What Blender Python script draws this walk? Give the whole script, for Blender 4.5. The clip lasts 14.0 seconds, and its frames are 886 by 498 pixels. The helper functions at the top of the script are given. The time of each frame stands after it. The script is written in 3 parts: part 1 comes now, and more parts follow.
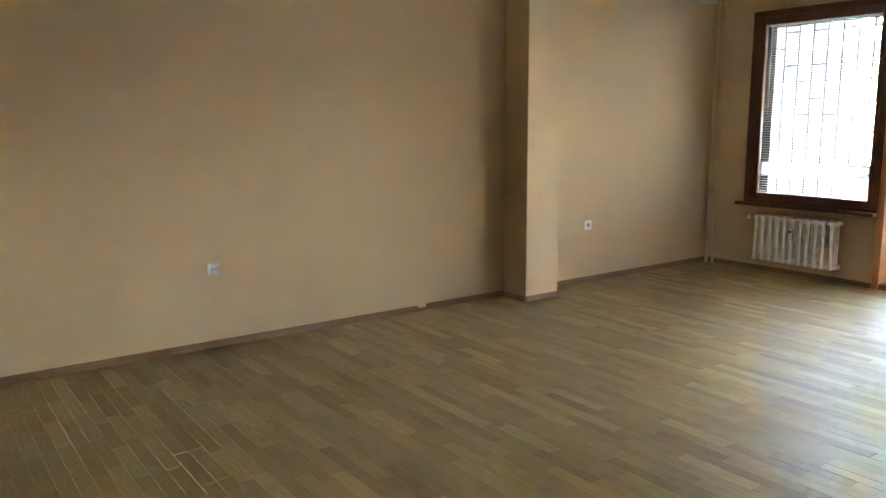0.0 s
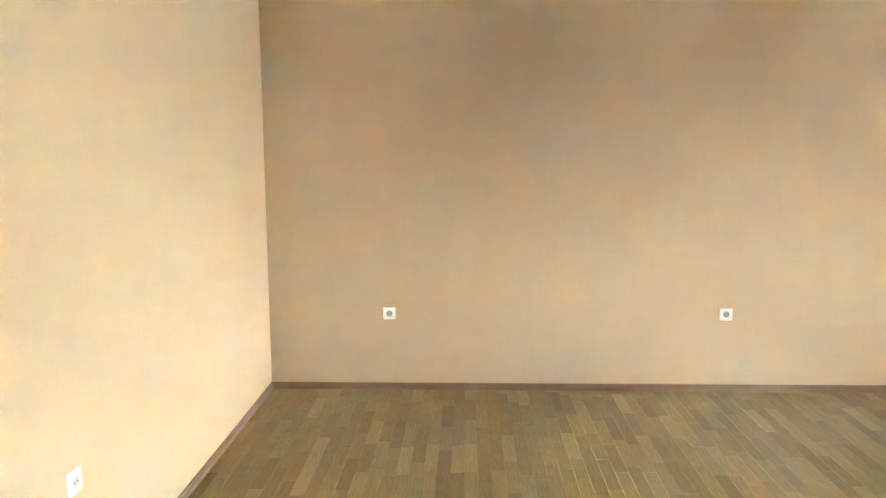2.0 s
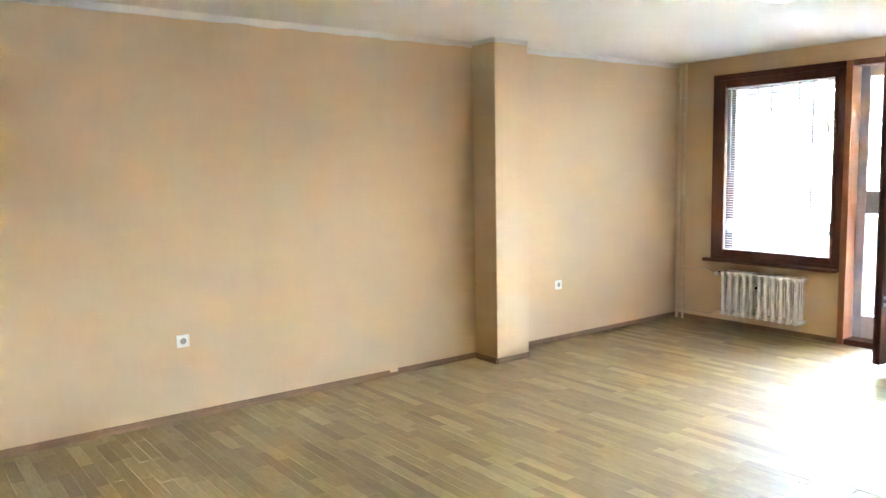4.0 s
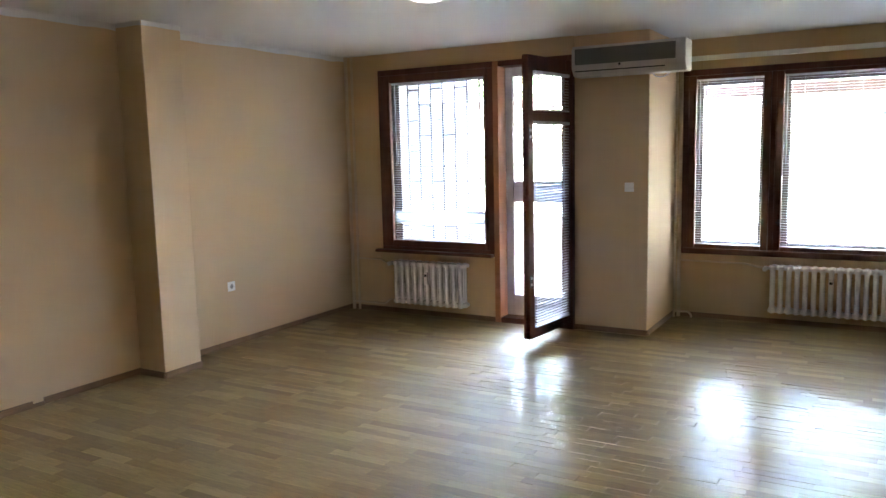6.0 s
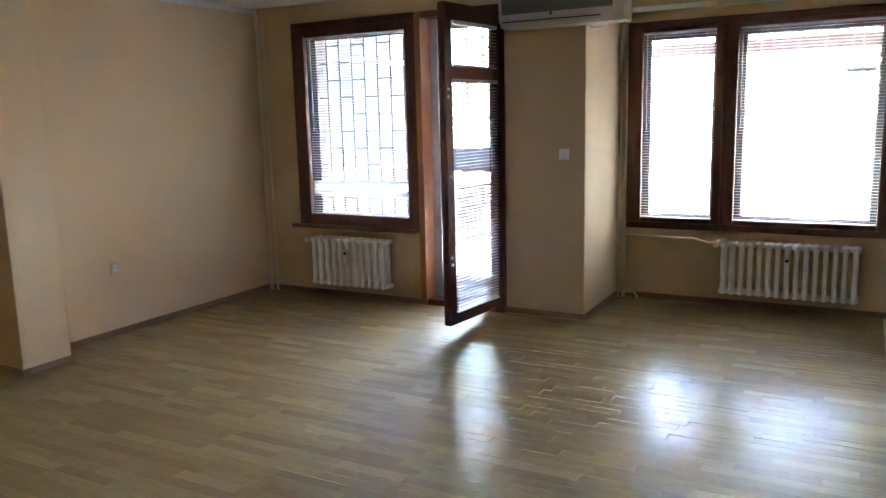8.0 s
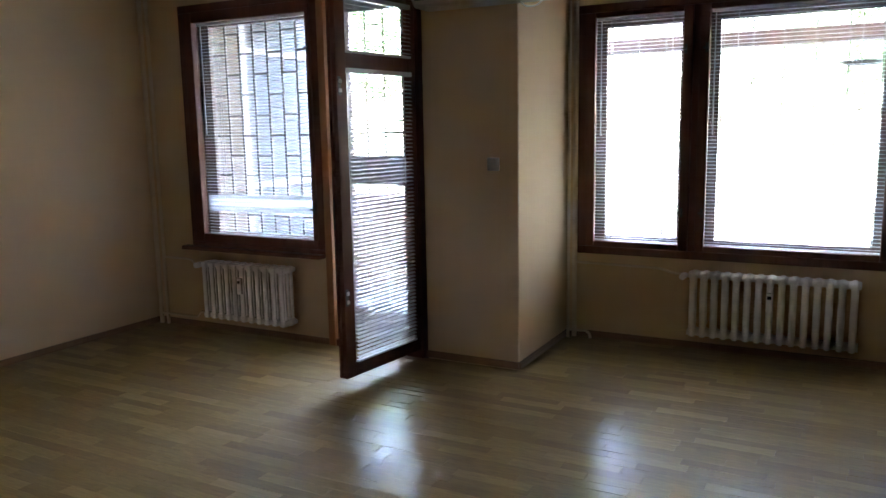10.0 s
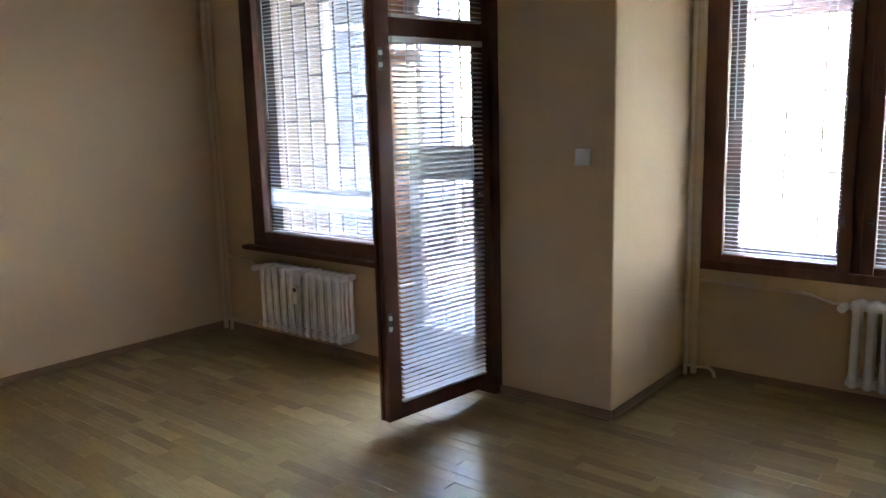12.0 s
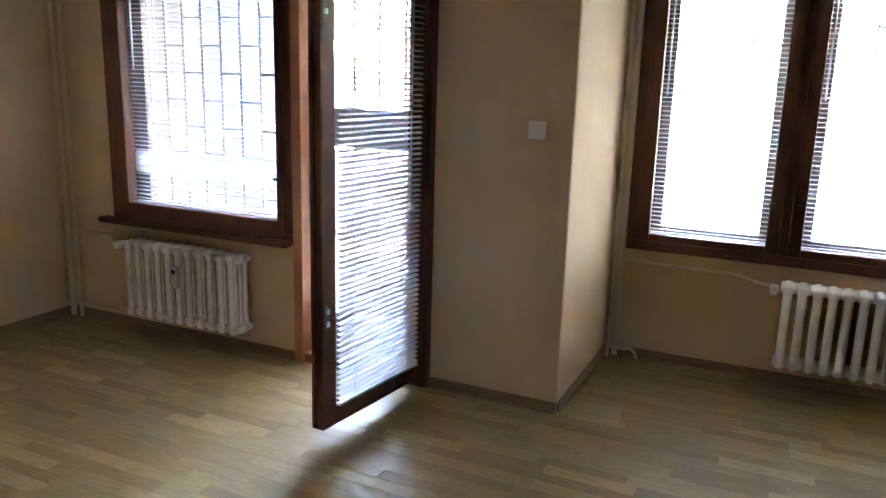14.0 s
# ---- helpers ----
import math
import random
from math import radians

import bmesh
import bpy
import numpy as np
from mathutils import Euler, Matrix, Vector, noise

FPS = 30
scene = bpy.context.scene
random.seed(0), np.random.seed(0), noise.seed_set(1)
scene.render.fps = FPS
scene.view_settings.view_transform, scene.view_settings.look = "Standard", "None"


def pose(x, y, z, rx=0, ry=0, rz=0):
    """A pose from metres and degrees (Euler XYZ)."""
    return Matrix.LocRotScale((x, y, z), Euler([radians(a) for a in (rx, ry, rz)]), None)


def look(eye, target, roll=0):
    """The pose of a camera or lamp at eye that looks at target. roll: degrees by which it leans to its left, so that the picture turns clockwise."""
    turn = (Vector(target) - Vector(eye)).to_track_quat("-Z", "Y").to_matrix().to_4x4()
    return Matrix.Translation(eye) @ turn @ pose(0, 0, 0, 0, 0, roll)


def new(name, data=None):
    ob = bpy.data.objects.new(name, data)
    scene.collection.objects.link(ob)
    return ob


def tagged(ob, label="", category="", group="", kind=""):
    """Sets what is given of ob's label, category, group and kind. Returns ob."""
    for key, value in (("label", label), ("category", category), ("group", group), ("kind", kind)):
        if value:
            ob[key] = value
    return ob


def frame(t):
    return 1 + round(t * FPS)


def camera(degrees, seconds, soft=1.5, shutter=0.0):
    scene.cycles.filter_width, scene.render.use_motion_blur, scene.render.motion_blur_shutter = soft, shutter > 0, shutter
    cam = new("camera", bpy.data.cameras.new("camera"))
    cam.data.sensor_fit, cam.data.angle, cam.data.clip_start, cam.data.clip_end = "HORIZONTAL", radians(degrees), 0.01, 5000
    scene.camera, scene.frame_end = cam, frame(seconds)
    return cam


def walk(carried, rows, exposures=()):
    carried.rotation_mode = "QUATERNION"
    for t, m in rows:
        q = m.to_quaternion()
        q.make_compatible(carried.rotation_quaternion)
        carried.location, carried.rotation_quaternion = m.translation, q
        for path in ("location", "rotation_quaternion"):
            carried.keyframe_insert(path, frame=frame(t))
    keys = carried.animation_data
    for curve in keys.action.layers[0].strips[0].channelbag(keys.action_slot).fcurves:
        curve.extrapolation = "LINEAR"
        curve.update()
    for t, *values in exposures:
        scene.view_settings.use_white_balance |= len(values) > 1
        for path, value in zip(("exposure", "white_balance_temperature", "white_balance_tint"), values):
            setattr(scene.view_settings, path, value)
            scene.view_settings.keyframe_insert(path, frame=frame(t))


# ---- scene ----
cam = camera(59.7, 14.0)

PATH = [
    (0, (4.834, -6.76, 1.467), (3.232, -5.611, 1.134), -0.3),
    (0.5, (4.904, -6.824, 1.52), (3.05, -6.159, 1.178), -0.4),
    (1, (4.938, -6.733, 1.66), (2.975, -6.652, 1.285), 0.2),
    (1.5, (4.967, -6.784, 1.644), (3.008, -7.02, 1.321), -0.4),
    (2, (4.956, -6.796, 1.628), (2.976, -6.858, 1.354), -0.2),
    (2.5, (4.984, -6.75, 1.656), (3.008, -6.574, 1.401), -0.1),
    (3, (5.048, -6.662, 1.593), (3.131, -6.13, 1.387), -0.6),
    (3.5, (4.895, -6.749, 1.53), (3.135, -5.818, 1.341), -0.3),
    (4, (4.922, -6.723, 1.608), (3.336, -5.523, 1.395), -1.0),
    (6.5, (4.877, -6.338, 1.646), (3.927, -4.598, 1.384), -1.3),
    (7, (4.932, -6.13, 1.637), (3.97, -4.4, 1.35), -1.2),
    (7.5, (4.956, -5.861, 1.619), (3.953, -4.157, 1.32), -0.3),
    (8, (4.975, -5.584, 1.596), (4.032, -3.852, 1.258), -1.4),
    (8.2, (4.992, -5.427, 1.571), (4.085, -3.673, 1.248), -1.5),
    (10.3, (4.934, -4.1, 1.518), (3.984, -2.367, 1.211), -0.8),
    (10.5, (4.929, -3.977, 1.54), (3.868, -2.311, 1.228), -0.3),
    (11, (4.894, -3.719, 1.525), (3.737, -2.12, 1.197), -0.7),
    (11.5, (4.859, -3.412, 1.534), (3.642, -1.859, 1.205), -1.2),
    (12, (4.803, -3.22, 1.515), (3.55, -1.7, 1.169), -1.5),
    (12.5, (4.73, -3.089, 1.536), (3.402, -1.637, 1.178), -1.5),
    (13, (4.628, -3.035, 1.521), (3.47, -1.452, 1.13), -0.7),
    (13.5, (4.356, -3.11, 1.548), (3.439, -1.383, 1.128), -1.3),
    (14, (4.041, -3.171, 1.526), (3.219, -1.404, 1.08), 1.6),
]
KELVIN, TINT = 6620, 15
EXPO = [(t, stops, KELVIN + 500 * (t < 1.5) + 300 * (1.5 < t < 2.8), TINT + 6 * (t > 5)) for t, stops in ((0, 8.96), (0.6, 9.71), (1.2, 10.06), (2, 10.30), (2.5, 10.35), (3, 10.60), (3.5, 10.80), (3.8, 10.60), (4, 10.24), (4.2, 10.02), (6.5, 8.59), (8, 8.44), (10.5, 7.59), (11.5, 7.89), (12.5, 8.19), (13.2, 8.30), (14, 8.50))]
walk(cam, [(t, look(eye, target, roll)) for t, eye, target, roll in PATH], EXPO)

# ---- daylight: bright hazy sky, the sun behind the house ----
SUN_EL, SUN_AZ = 80, 180          # degrees; azimuth clockwise from +y
world = bpy.data.worlds.new("daylight")
scene.world = world
world.use_nodes = True
wn, wl = world.node_tree.nodes, world.node_tree.links
sky = wn.new("ShaderNodeTexSky")
sky.sky_type = "NISHITA"
sky.sun_disc = False
sky.sun_elevation, sky.sun_rotation = radians(SUN_EL), radians(SUN_AZ)
sky.air_density, sky.dust_density, sky.ozone_density = 1.0, 2.5, 1.0
wl.new(sky.outputs[0], wn["Background"].inputs[0])
wn["Background"].inputs[1].default_value = 0.15
sun = new("sun", bpy.data.lights.new("sun", "SUN"))
sun.data.energy, sun.data.angle, sun.data.color = 0.04, radians(12), (1.0, 0.95, 0.88)
sa, se = radians(SUN_AZ), radians(SUN_EL)
sun.matrix_world = look((math.sin(sa) * math.cos(se) * 40, math.cos(sa) * math.cos(se) * 40, math.sin(se) * 40), (0, 0, 0))

# ---- plan, metres ----
XR, YB, H = 9.40, -8.10, 2.60      # unseen right wall (set far out to cut bounce), back wall, ceiling
Y1, Y2, T = 0.05, 1.02, 0.30       # wall of the balcony door, wall of the wide window, wall thickness
YP = 0.085                          # face of the pier
PX0, PX1 = 2.47, 3.13              # pier between them
CX, CY0, CY1 = 0.275, -2.67, -2.32  # column on the long wall
W1 = (0.42, 1.69, 0.63, 2.44)      # small window: x0 x1 z0 z1
W2 = (3.20, 5.95, 0.612, 2.325)      # wide window


# ---- materials ----
def material(name, base, rough=0.6, metal=0.0, spread=0.12, scale=6.0, fine=180.0, bump=0.1, bump_scale=220.0, stretch=(1, 1, 1), coat=0.0, ior=1.5, spec=0.5):
    """Principled paint, wood or metal with slow patches, fine grain and relief at real size."""
    m = bpy.data.materials.new(name)
    m.use_nodes = True
    n, l = m.node_tree.nodes, m.node_tree.links
    b = n["Principled BSDF"]
    geo = n.new("ShaderNodeNewGeometry")
    mp = n.new("ShaderNodeMapping")
    mp.inputs["Scale"].default_value = stretch
    l.new(geo.outputs["Position"], mp.inputs[0])
    big, small, rel = (n.new("ShaderNodeTexNoise") for _ in range(3))
    for t, s, d in ((big, scale, 4), (small, fine, 3), (rel, bump_scale, 3)):
        t.inputs["Scale"].default_value, t.inputs["Detail"].default_value = s, d
        l.new(mp.outputs[0], t.inputs[0])
    mix = n.new("ShaderNodeMath")
    mix.operation = "MULTIPLY_ADD"
    mix.inputs[1].default_value = 0.35
    l.new(small.outputs[0], mix.inputs[0])
    l.new(big.outputs[0], mix.inputs[2])
    ramp = n.new("ShaderNodeMapRange")
    ramp.inputs[1].default_value, ramp.inputs[2].default_value = 0.3, 1.05
    ramp.inputs[3].default_value, ramp.inputs[4].default_value = 1 - spread, 1 + spread
    l.new(mix.outputs[0], ramp.inputs[0])
    col = n.new("ShaderNodeMix")
    col.data_type, col.blend_type = "RGBA", "MULTIPLY"
    col.inputs[0].default_value = 1
    col.inputs[6].default_value = (*base, 1)
    l.new(ramp.outputs[0], col.inputs[7])
    l.new(col.outputs[2], b.inputs["Base Color"])
    b.inputs["Metallic"].default_value, b.inputs["IOR"].default_value = metal, ior
    b.inputs["Specular IOR Level"].default_value = spec
    b.inputs["Coat Weight"].default_value, b.inputs["Coat Roughness"].default_value = coat, 0.2
    rr = n.new("ShaderNodeMapRange")
    rr.inputs[3].default_value, rr.inputs[4].default_value = rough * 0.85, min(1, rough * 1.15)
    l.new(big.outputs[0], rr.inputs[0])
    l.new(rr.outputs[0], b.inputs["Roughness"])
    bp = n.new("ShaderNodeBump")
    bp.inputs["Strength"].default_value, bp.inputs["Distance"].default_value = bump, 0.004
    l.new(rel.outputs[0], bp.inputs["Height"])
    l.new(bp.outputs[0], b.inputs["Normal"])
    return m


WALL = material("peach_emulsion", (0.65, 0.468, 0.287), 0.85, spec=0.2, spread=0.015, scale=1.3, fine=60, bump=0.12, bump_scale=130)
CEIL = material("white_ceiling_paint", (0.68, 0.66, 0.62), 0.8, spread=0.03, scale=1.5, bump=0.1, bump_scale=90)
FRAME = material("dark_brown_varnish", (0.135, 0.048, 0.026), 0.45, spread=0.35, scale=3, fine=40, bump=0.12, stretch=(6, 6, 1), spec=0.3)
# Grey paint raised to pale lavender: the daylight glare is in the colour.
OUTER = material("glare_paled_grey_paint", (0.60, 0.60, 0.66), 0.55, spread=0.2, scale=4, fine=60, bump=0.15, stretch=(5, 5, 1))
LINING = material("brown_outer_paint", (0.17, 0.115, 0.105), 0.5, spread=0.25, scale=4, fine=60, bump=0.15, stretch=(5, 5, 1))
# Brighter copy of the frame varnish, with the daylight on the jamb painted in.
LIT_FRAME = material("daylit_brown_varnish", (0.42, 0.17, 0.075), 0.4, spread=0.3, scale=3, fine=40, bump=0.12, stretch=(6, 6, 1))
BRONZE = material("dark_bronze_metal", (0.10, 0.085, 0.07), 0.4, metal=0.8, spread=0.1)
SKIRT = material("brown_skirting_wood", (0.21, 0.115, 0.055), 0.4, spread=0.3, scale=4, fine=50, bump=0.1, stretch=(1, 1, 6))
RAD = material("white_radiator_enamel", (0.88, 0.87, 0.84), 0.35, spread=0.04, bump=0.05)
PIPE = material("cream_pipe_paint", (0.66, 0.53, 0.38), 0.75, spec=0.15, spread=0.05, bump=0.06)
PLASTIC = material("white_plastic", (0.88, 0.87, 0.84), 0.35, spread=0.02, bump=0.02)
# White plastic greyed so that its colour holds the shade on the air conditioner.
SHADED = material("shaded_white_plastic", (0.56, 0.53, 0.48), 0.4, spread=0.05, scale=4, bump=0.02)
GREYP = material("grey_plastic_grille", (0.13, 0.13, 0.12), 0.45, spread=0.08, bump=0.05)
# White socket plastic darkened: the shade of the recess is in this colour.
SOCK = material("recess_shade_plastic", (0.36, 0.35, 0.33), 0.5, spread=0.04, bump=0.02)
DARK = material("dark_recess", (0.02, 0.02, 0.02), 0.6, spread=0.1)
SLAT = material("white_lacquered_slat", (0.84, 0.85, 0.88), 0.35, spread=0.05, bump=0.02)
STEEL = material("bright_steel", (0.62, 0.62, 0.60), 0.3, metal=1.0, spread=0.08, bump=0.03)
IRON = material("grey_painted_iron", (0.30, 0.30, 0.31), 0.5, spread=0.12, bump=0.1)
# Pale plaster darkened far below its own tone; terrace shade is in the colour.
PLASTER = material("shade_dimmed_plaster", (0.13, 0.112, 0.095), 0.9, spec=0.1, spread=0.1, scale=2, bump=0.3, bump_scale=60)
PINK = material("pinkish_concrete", (0.17, 0.115, 0.10), 0.9, spread=0.1, scale=2, bump=0.2, bump_scale=60)
PAVE = material("grey_concrete_paving", (0.105, 0.10, 0.095), 0.85, spread=0.15, scale=1.2, bump=0.3, bump_scale=50)
EARTH = material("grass_ground", (0.09, 0.10, 0.045), 0.9, spread=0.3, scale=0.8, bump=0.4, bump_scale=20)
PARAPET = material("grey_render", (0.24, 0.26, 0.29), 0.85, spread=0.12, scale=2, bump=0.3, bump_scale=60)
# Frosted glass is pale; this dark base stands in for shade on the screen.
SCREEN = material("shade_dimmed_glass", (0.085, 0.092, 0.10), 0.7, spec=0.1, spread=0.08, scale=2, bump=0.02)
TRAY = material("dull_green_metal", (0.05, 0.065, 0.055), 0.5, spread=0.15, scale=8)
BARK = material("grey_brown_bark", (0.12, 0.09, 0.06), 0.85, spread=0.3, scale=10, bump=0.6, bump_scale=40, stretch=(1, 1, 0.3))
LEAF = material("fresh_green_leaves", (0.09, 0.17, 0.05), 0.55, spread=0.4, scale=3, fine=9, bump=0.1)


def glass_material(name, tint=(1, 1, 1)):
    m = bpy.data.materials.new(name)
    m.use_nodes = True
    b = m.node_tree.nodes["Principled BSDF"]
    b.inputs["Base Color"].default_value = (*tint, 1)
    b.inputs["Roughness"].default_value, b.inputs["Transmission Weight"].default_value = 0.0, 1.0
    b.inputs["IOR"].default_value = 1.45
    return m


OPAL = bpy.data.materials.new("opal_lamp_glass")
OPAL.use_nodes = True
_o = OPAL.node_tree.nodes["Principled BSDF"]
_o.inputs["Base Color"].default_value = (0.85, 0.84, 0.80, 1)
_o.inputs["Roughness"].default_value = 0.15
_o.inputs["Emission Color"].default_value, _o.inputs["Emission Strength"].default_value = (1.0, 0.93, 0.82, 1), 0.02
GLASS = glass_material("clear_window_glass", (0.985, 0.995, 0.99))


# ---- building helpers ----
def part(name, bm, mat, parent=None, label="", smooth=False):
    """Links a bmesh as one mesh object, under a thing or a part if given."""
    me = bpy.data.meshes.new(name)
    bm.to_mesh(me)
    bm.free()
    me.materials.append(mat)
    if smooth:
        me.polygons.foreach_set("use_smooth", [len(f.vertices) == 4 for f in me.polygons])
    ob = new(name, me)
    ob.parent = parent
    return tagged(ob, label) if label else ob


def share(name, me, m, parent=None):
    ob = new(name, me)
    ob.parent = parent
    ob.matrix_basis = m
    return ob


def add_box(bm, x0, x1, y0, y1, z0, z1, bevel=0.0, seg=2):
    made = bmesh.ops.create_cube(bm, size=1.0)["verts"]
    for v in made:
        v.co = Vector(((x0 + x1) / 2 + v.co.x * (x1 - x0), (y0 + y1) / 2 + v.co.y * (y1 - y0), (z0 + z1) / 2 + v.co.z * (z1 - z0)))
    if bevel:
        edges = list({e for v in made for e in v.link_edges})
        bmesh.ops.bevel(bm, geom=edges, offset=bevel, segments=seg, affect="EDGES", profile=0.6)
    return bm


def box(x0, x1, y0, y1, z0, z1, bevel=0.0, seg=2):
    return add_box(bmesh.new(), x0, x1, y0, y1, z0, z1, bevel, seg)


def add_tube(bm, points, r, sides=12):
    """A round pipe through the points, with closed ends."""
    pts = [Vector(p) for p in points]
    rings = []
    for i, p in enumerate(pts):
        d = (pts[min(i + 1, len(pts) - 1)] - pts[max(i - 1, 0)]).normalized()
        a = d.orthogonal().normalized() if i == 0 else (side - d * side.dot(d)).normalized()
        side = a
        b = d.cross(a)
        rings.append([bm.verts.new(p + r * (math.cos(k * math.tau / sides) * a + math.sin(k * math.tau / sides) * b)) for k in range(sides)])
    for p, q in zip(rings, rings[1:]):
        for k in range(sides):
            bm.faces.new((p[k], p[(k + 1) % sides], q[(k + 1) % sides], q[k]))
    bm.faces.new(rings[0][::-1])
    bm.faces.new(rings[-1])
    return bm


def tube(points, r, sides=12):
    return add_tube(bmesh.new(), points, r, sides)


def rounded(points, r=0.05, steps=5):
    """The polyline with its corners turned into short arcs."""
    pts = [Vector(p) for p in points]
    out = [pts[0]]
    for a, b, c in zip(pts, pts[1:], pts[2:]):
        u, v = (a - b).normalized(), (c - b).normalized()
        k = min(r, (a - b).length * 0.45, (c - b).length * 0.45)
        for s in range(steps + 1):
            f = s / steps
            out.append((1 - f) ** 2 * (b + u * k) + 2 * f * (1 - f) * b + f * f * (b + v * k))
    return out + [pts[-1]]


def thing(name, label, category, group="", m=None):
    ob = new(name)
    ob.empty_display_size = 0.05
    if m is not None:
        ob.matrix_basis = m
    return tagged(ob, label, category, group)


def setting(name, bm, mat, label, smooth=False):
    return tagged(part(name, bm, mat, None, "", smooth), label, "", "", "structure")


# ---- the room's shell ----
def boxes(*rows):
    bm = bmesh.new()
    for r in rows:
        add_box(bm, *r)
    return bm


setting("subfloor", box(-0.3, XR + 0.3, YB - 0.3, Y2 + T, -0.30, -0.012), DARK, "bare screed under the parquet")
setting("ceiling", box(-0.3, XR + 0.3, YB - 0.3, Y2 + T, H, H + 0.25), CEIL, "white painted plaster ceiling")
setting("wall_west", box(-0.3, 0, YB, Y1 + T - 0.02, -0.01, H), WALL, "long peach painted plaster wall")
setting("wall_south", box(-0.3, XR + 0.3, YB - 0.3, YB, -0.01, H), WALL, "peach painted plaster end wall")
# Never in view; its distance is chosen to weaken bounced light.
setting("wall_east", box(XR, XR + 0.3, YB, Y2 + T, -0.01, H), WALL, "unseen peach side wall, set far out to cut bounced light")
setting("wall_north_door", boxes((-0.2, W1[0], Y1, Y1 + T, -0.01, H), (W1[0], W1[1], Y1, Y1 + T, -0.01, W1[2]), (W1[0], PX0, Y1, Y1 + T, W1[3], H)), WALL, "peach wall round the balcony door and window")
setting("wall_pier", box(PX0, PX1, YP, Y2 + T, -0.01, H, 0.006, 1), WALL, "peach plastered pier between window and balcony door")
setting("wall_north_window", boxes((PX1, W2[0], Y2, Y2 + T, -0.01, H), (W2[0], W2[1], Y2, Y2 + T, -0.01, W2[2]), (W2[0], W2[1], Y2, Y2 + T, W2[3], H), (W2[1], XR, Y2, Y2 + T, -0.01, H)), WALL, "peach wall round the wide window")
setting("column", box(0, CX, CY0, CY1, -0.01, H, 0.008, 2), WALL, "peach plastered column on the long wall")


# ---- skirting ----
def skirting(name, a, b, label="brown varnished wooden skirting", h=0.045, d=0.014, lift=0.0):
    """A moulded board from a to b on the floor; the room lies to the left of the way from a to b."""
    a, b = Vector((*a, 0)), Vector((*b, 0))
    u = (b - a).normalized()
    w = Vector((-u.y, u.x, 0))
    bm = bmesh.new()
    prof = [(0.0005, 0.0), (d, 0.0), (d, h * 0.55), (d * 0.75, h * 0.68), (d * 0.7, h * 0.9), (d * 0.45, h), (0.0005, h)]
    ends = [[bm.verts.new(p + w * s + Vector((0, 0, z + lift + 0.0005))) for s, z in prof] for p in (a, b)]
    for k in range(len(prof)):
        q = (k + 1) % len(prof)
        bm.faces.new((ends[0][k], ends[1][k], ends[1][q], ends[0][q]))
    bm.faces.new(ends[0][::-1]), bm.faces.new(ends[1])
    bmesh.ops.recalc_face_normals(bm, faces=bm.faces)
    return setting(name, bm, SKIRT, label)


skirting("baseboard_west_1", (0, -3.54), (0, YB), "brown wooden skirting, ending in a chipped joint")
skirting("baseboard_west_gap", (0, -3.462), (0, -3.538), "chipped dark stub of skirting at the joint", h=0.024, d=0.011)
skirting("baseboard_west_2", (0, CY0), (0, -3.46), "brown wooden skirting beside the column", lift=0.004)
skirting("baseboard_west_3", (0, Y1), (0, CY1))
skirting("baseboard_column_1", (CX, CY0), (0.015, CY0))
skirting("baseboard_column_2", (CX, CY1), (CX, CY0))
skirting("baseboard_column_3", (0.015, CY1), (CX, CY1))
skirting("baseboard_south", (0.015, YB), (XR, YB))
skirting("baseboard_north_1", (W1[1], Y1), (0.015, Y1))
skirting("baseboard_pier_1", (PX1, YP), (PX0, YP))
skirting("baseboard_pier_2", (PX1, Y2), (PX1, YP))
skirting("baseboard_north_2", (XR, Y2), (PX1 + 0.015, Y2))
skirting("baseboard_east", (XR, YB), (XR, Y2))


# ---- ceiling white carried down the top of the long wall ----
def paint_edge(name, a, b, seed, h=0.045):
    """A thin coat of ceiling plaster along the wall top from a to b with an uneven lower edge; the room lies to the left."""
    a, b = Vector((*a, 0)), Vector((*b, 0))
    u = (b - a).normalized()
    w = Vector((-u.y, u.x, 0)) * 0.004
    q, n = random.Random(seed), max(2, int((b - a).length / 0.09))
    bm = bmesh.new()
    rows = []
    for k in range(n + 1):
        c, z = a + (b - a) * k / n, H - h + q.uniform(-0.006, 0.006)
        rows.append([bm.verts.new(c + w + Vector((0, 0, H))), bm.verts.new(c + w + Vector((0, 0, z + 0.004))), bm.verts.new(c + Vector((0, 0, z)))])
    for f, g in zip(rows, rows[1:]):
        for k in range(2):
            bm.faces.new((f[k], f[k + 1], g[k + 1], g[k]))
    return setting(name, bm, CEIL, "white ceiling plaster carried down the wall top")


paint_edge("trim_west_1", (0, CY0), (0, YB), 1)
paint_edge("trim_west_2", (0, Y1), (0, CY1), 2)
paint_edge("trim_column_1", (CX, CY0), (0.005, CY0), 3, 0.03)
paint_edge("trim_column_2", (CX, CY1), (CX, CY0), 4, 0.03)
paint_edge("trim_column_3", (0.005, CY1), (CX, CY1), 5, 0.03)


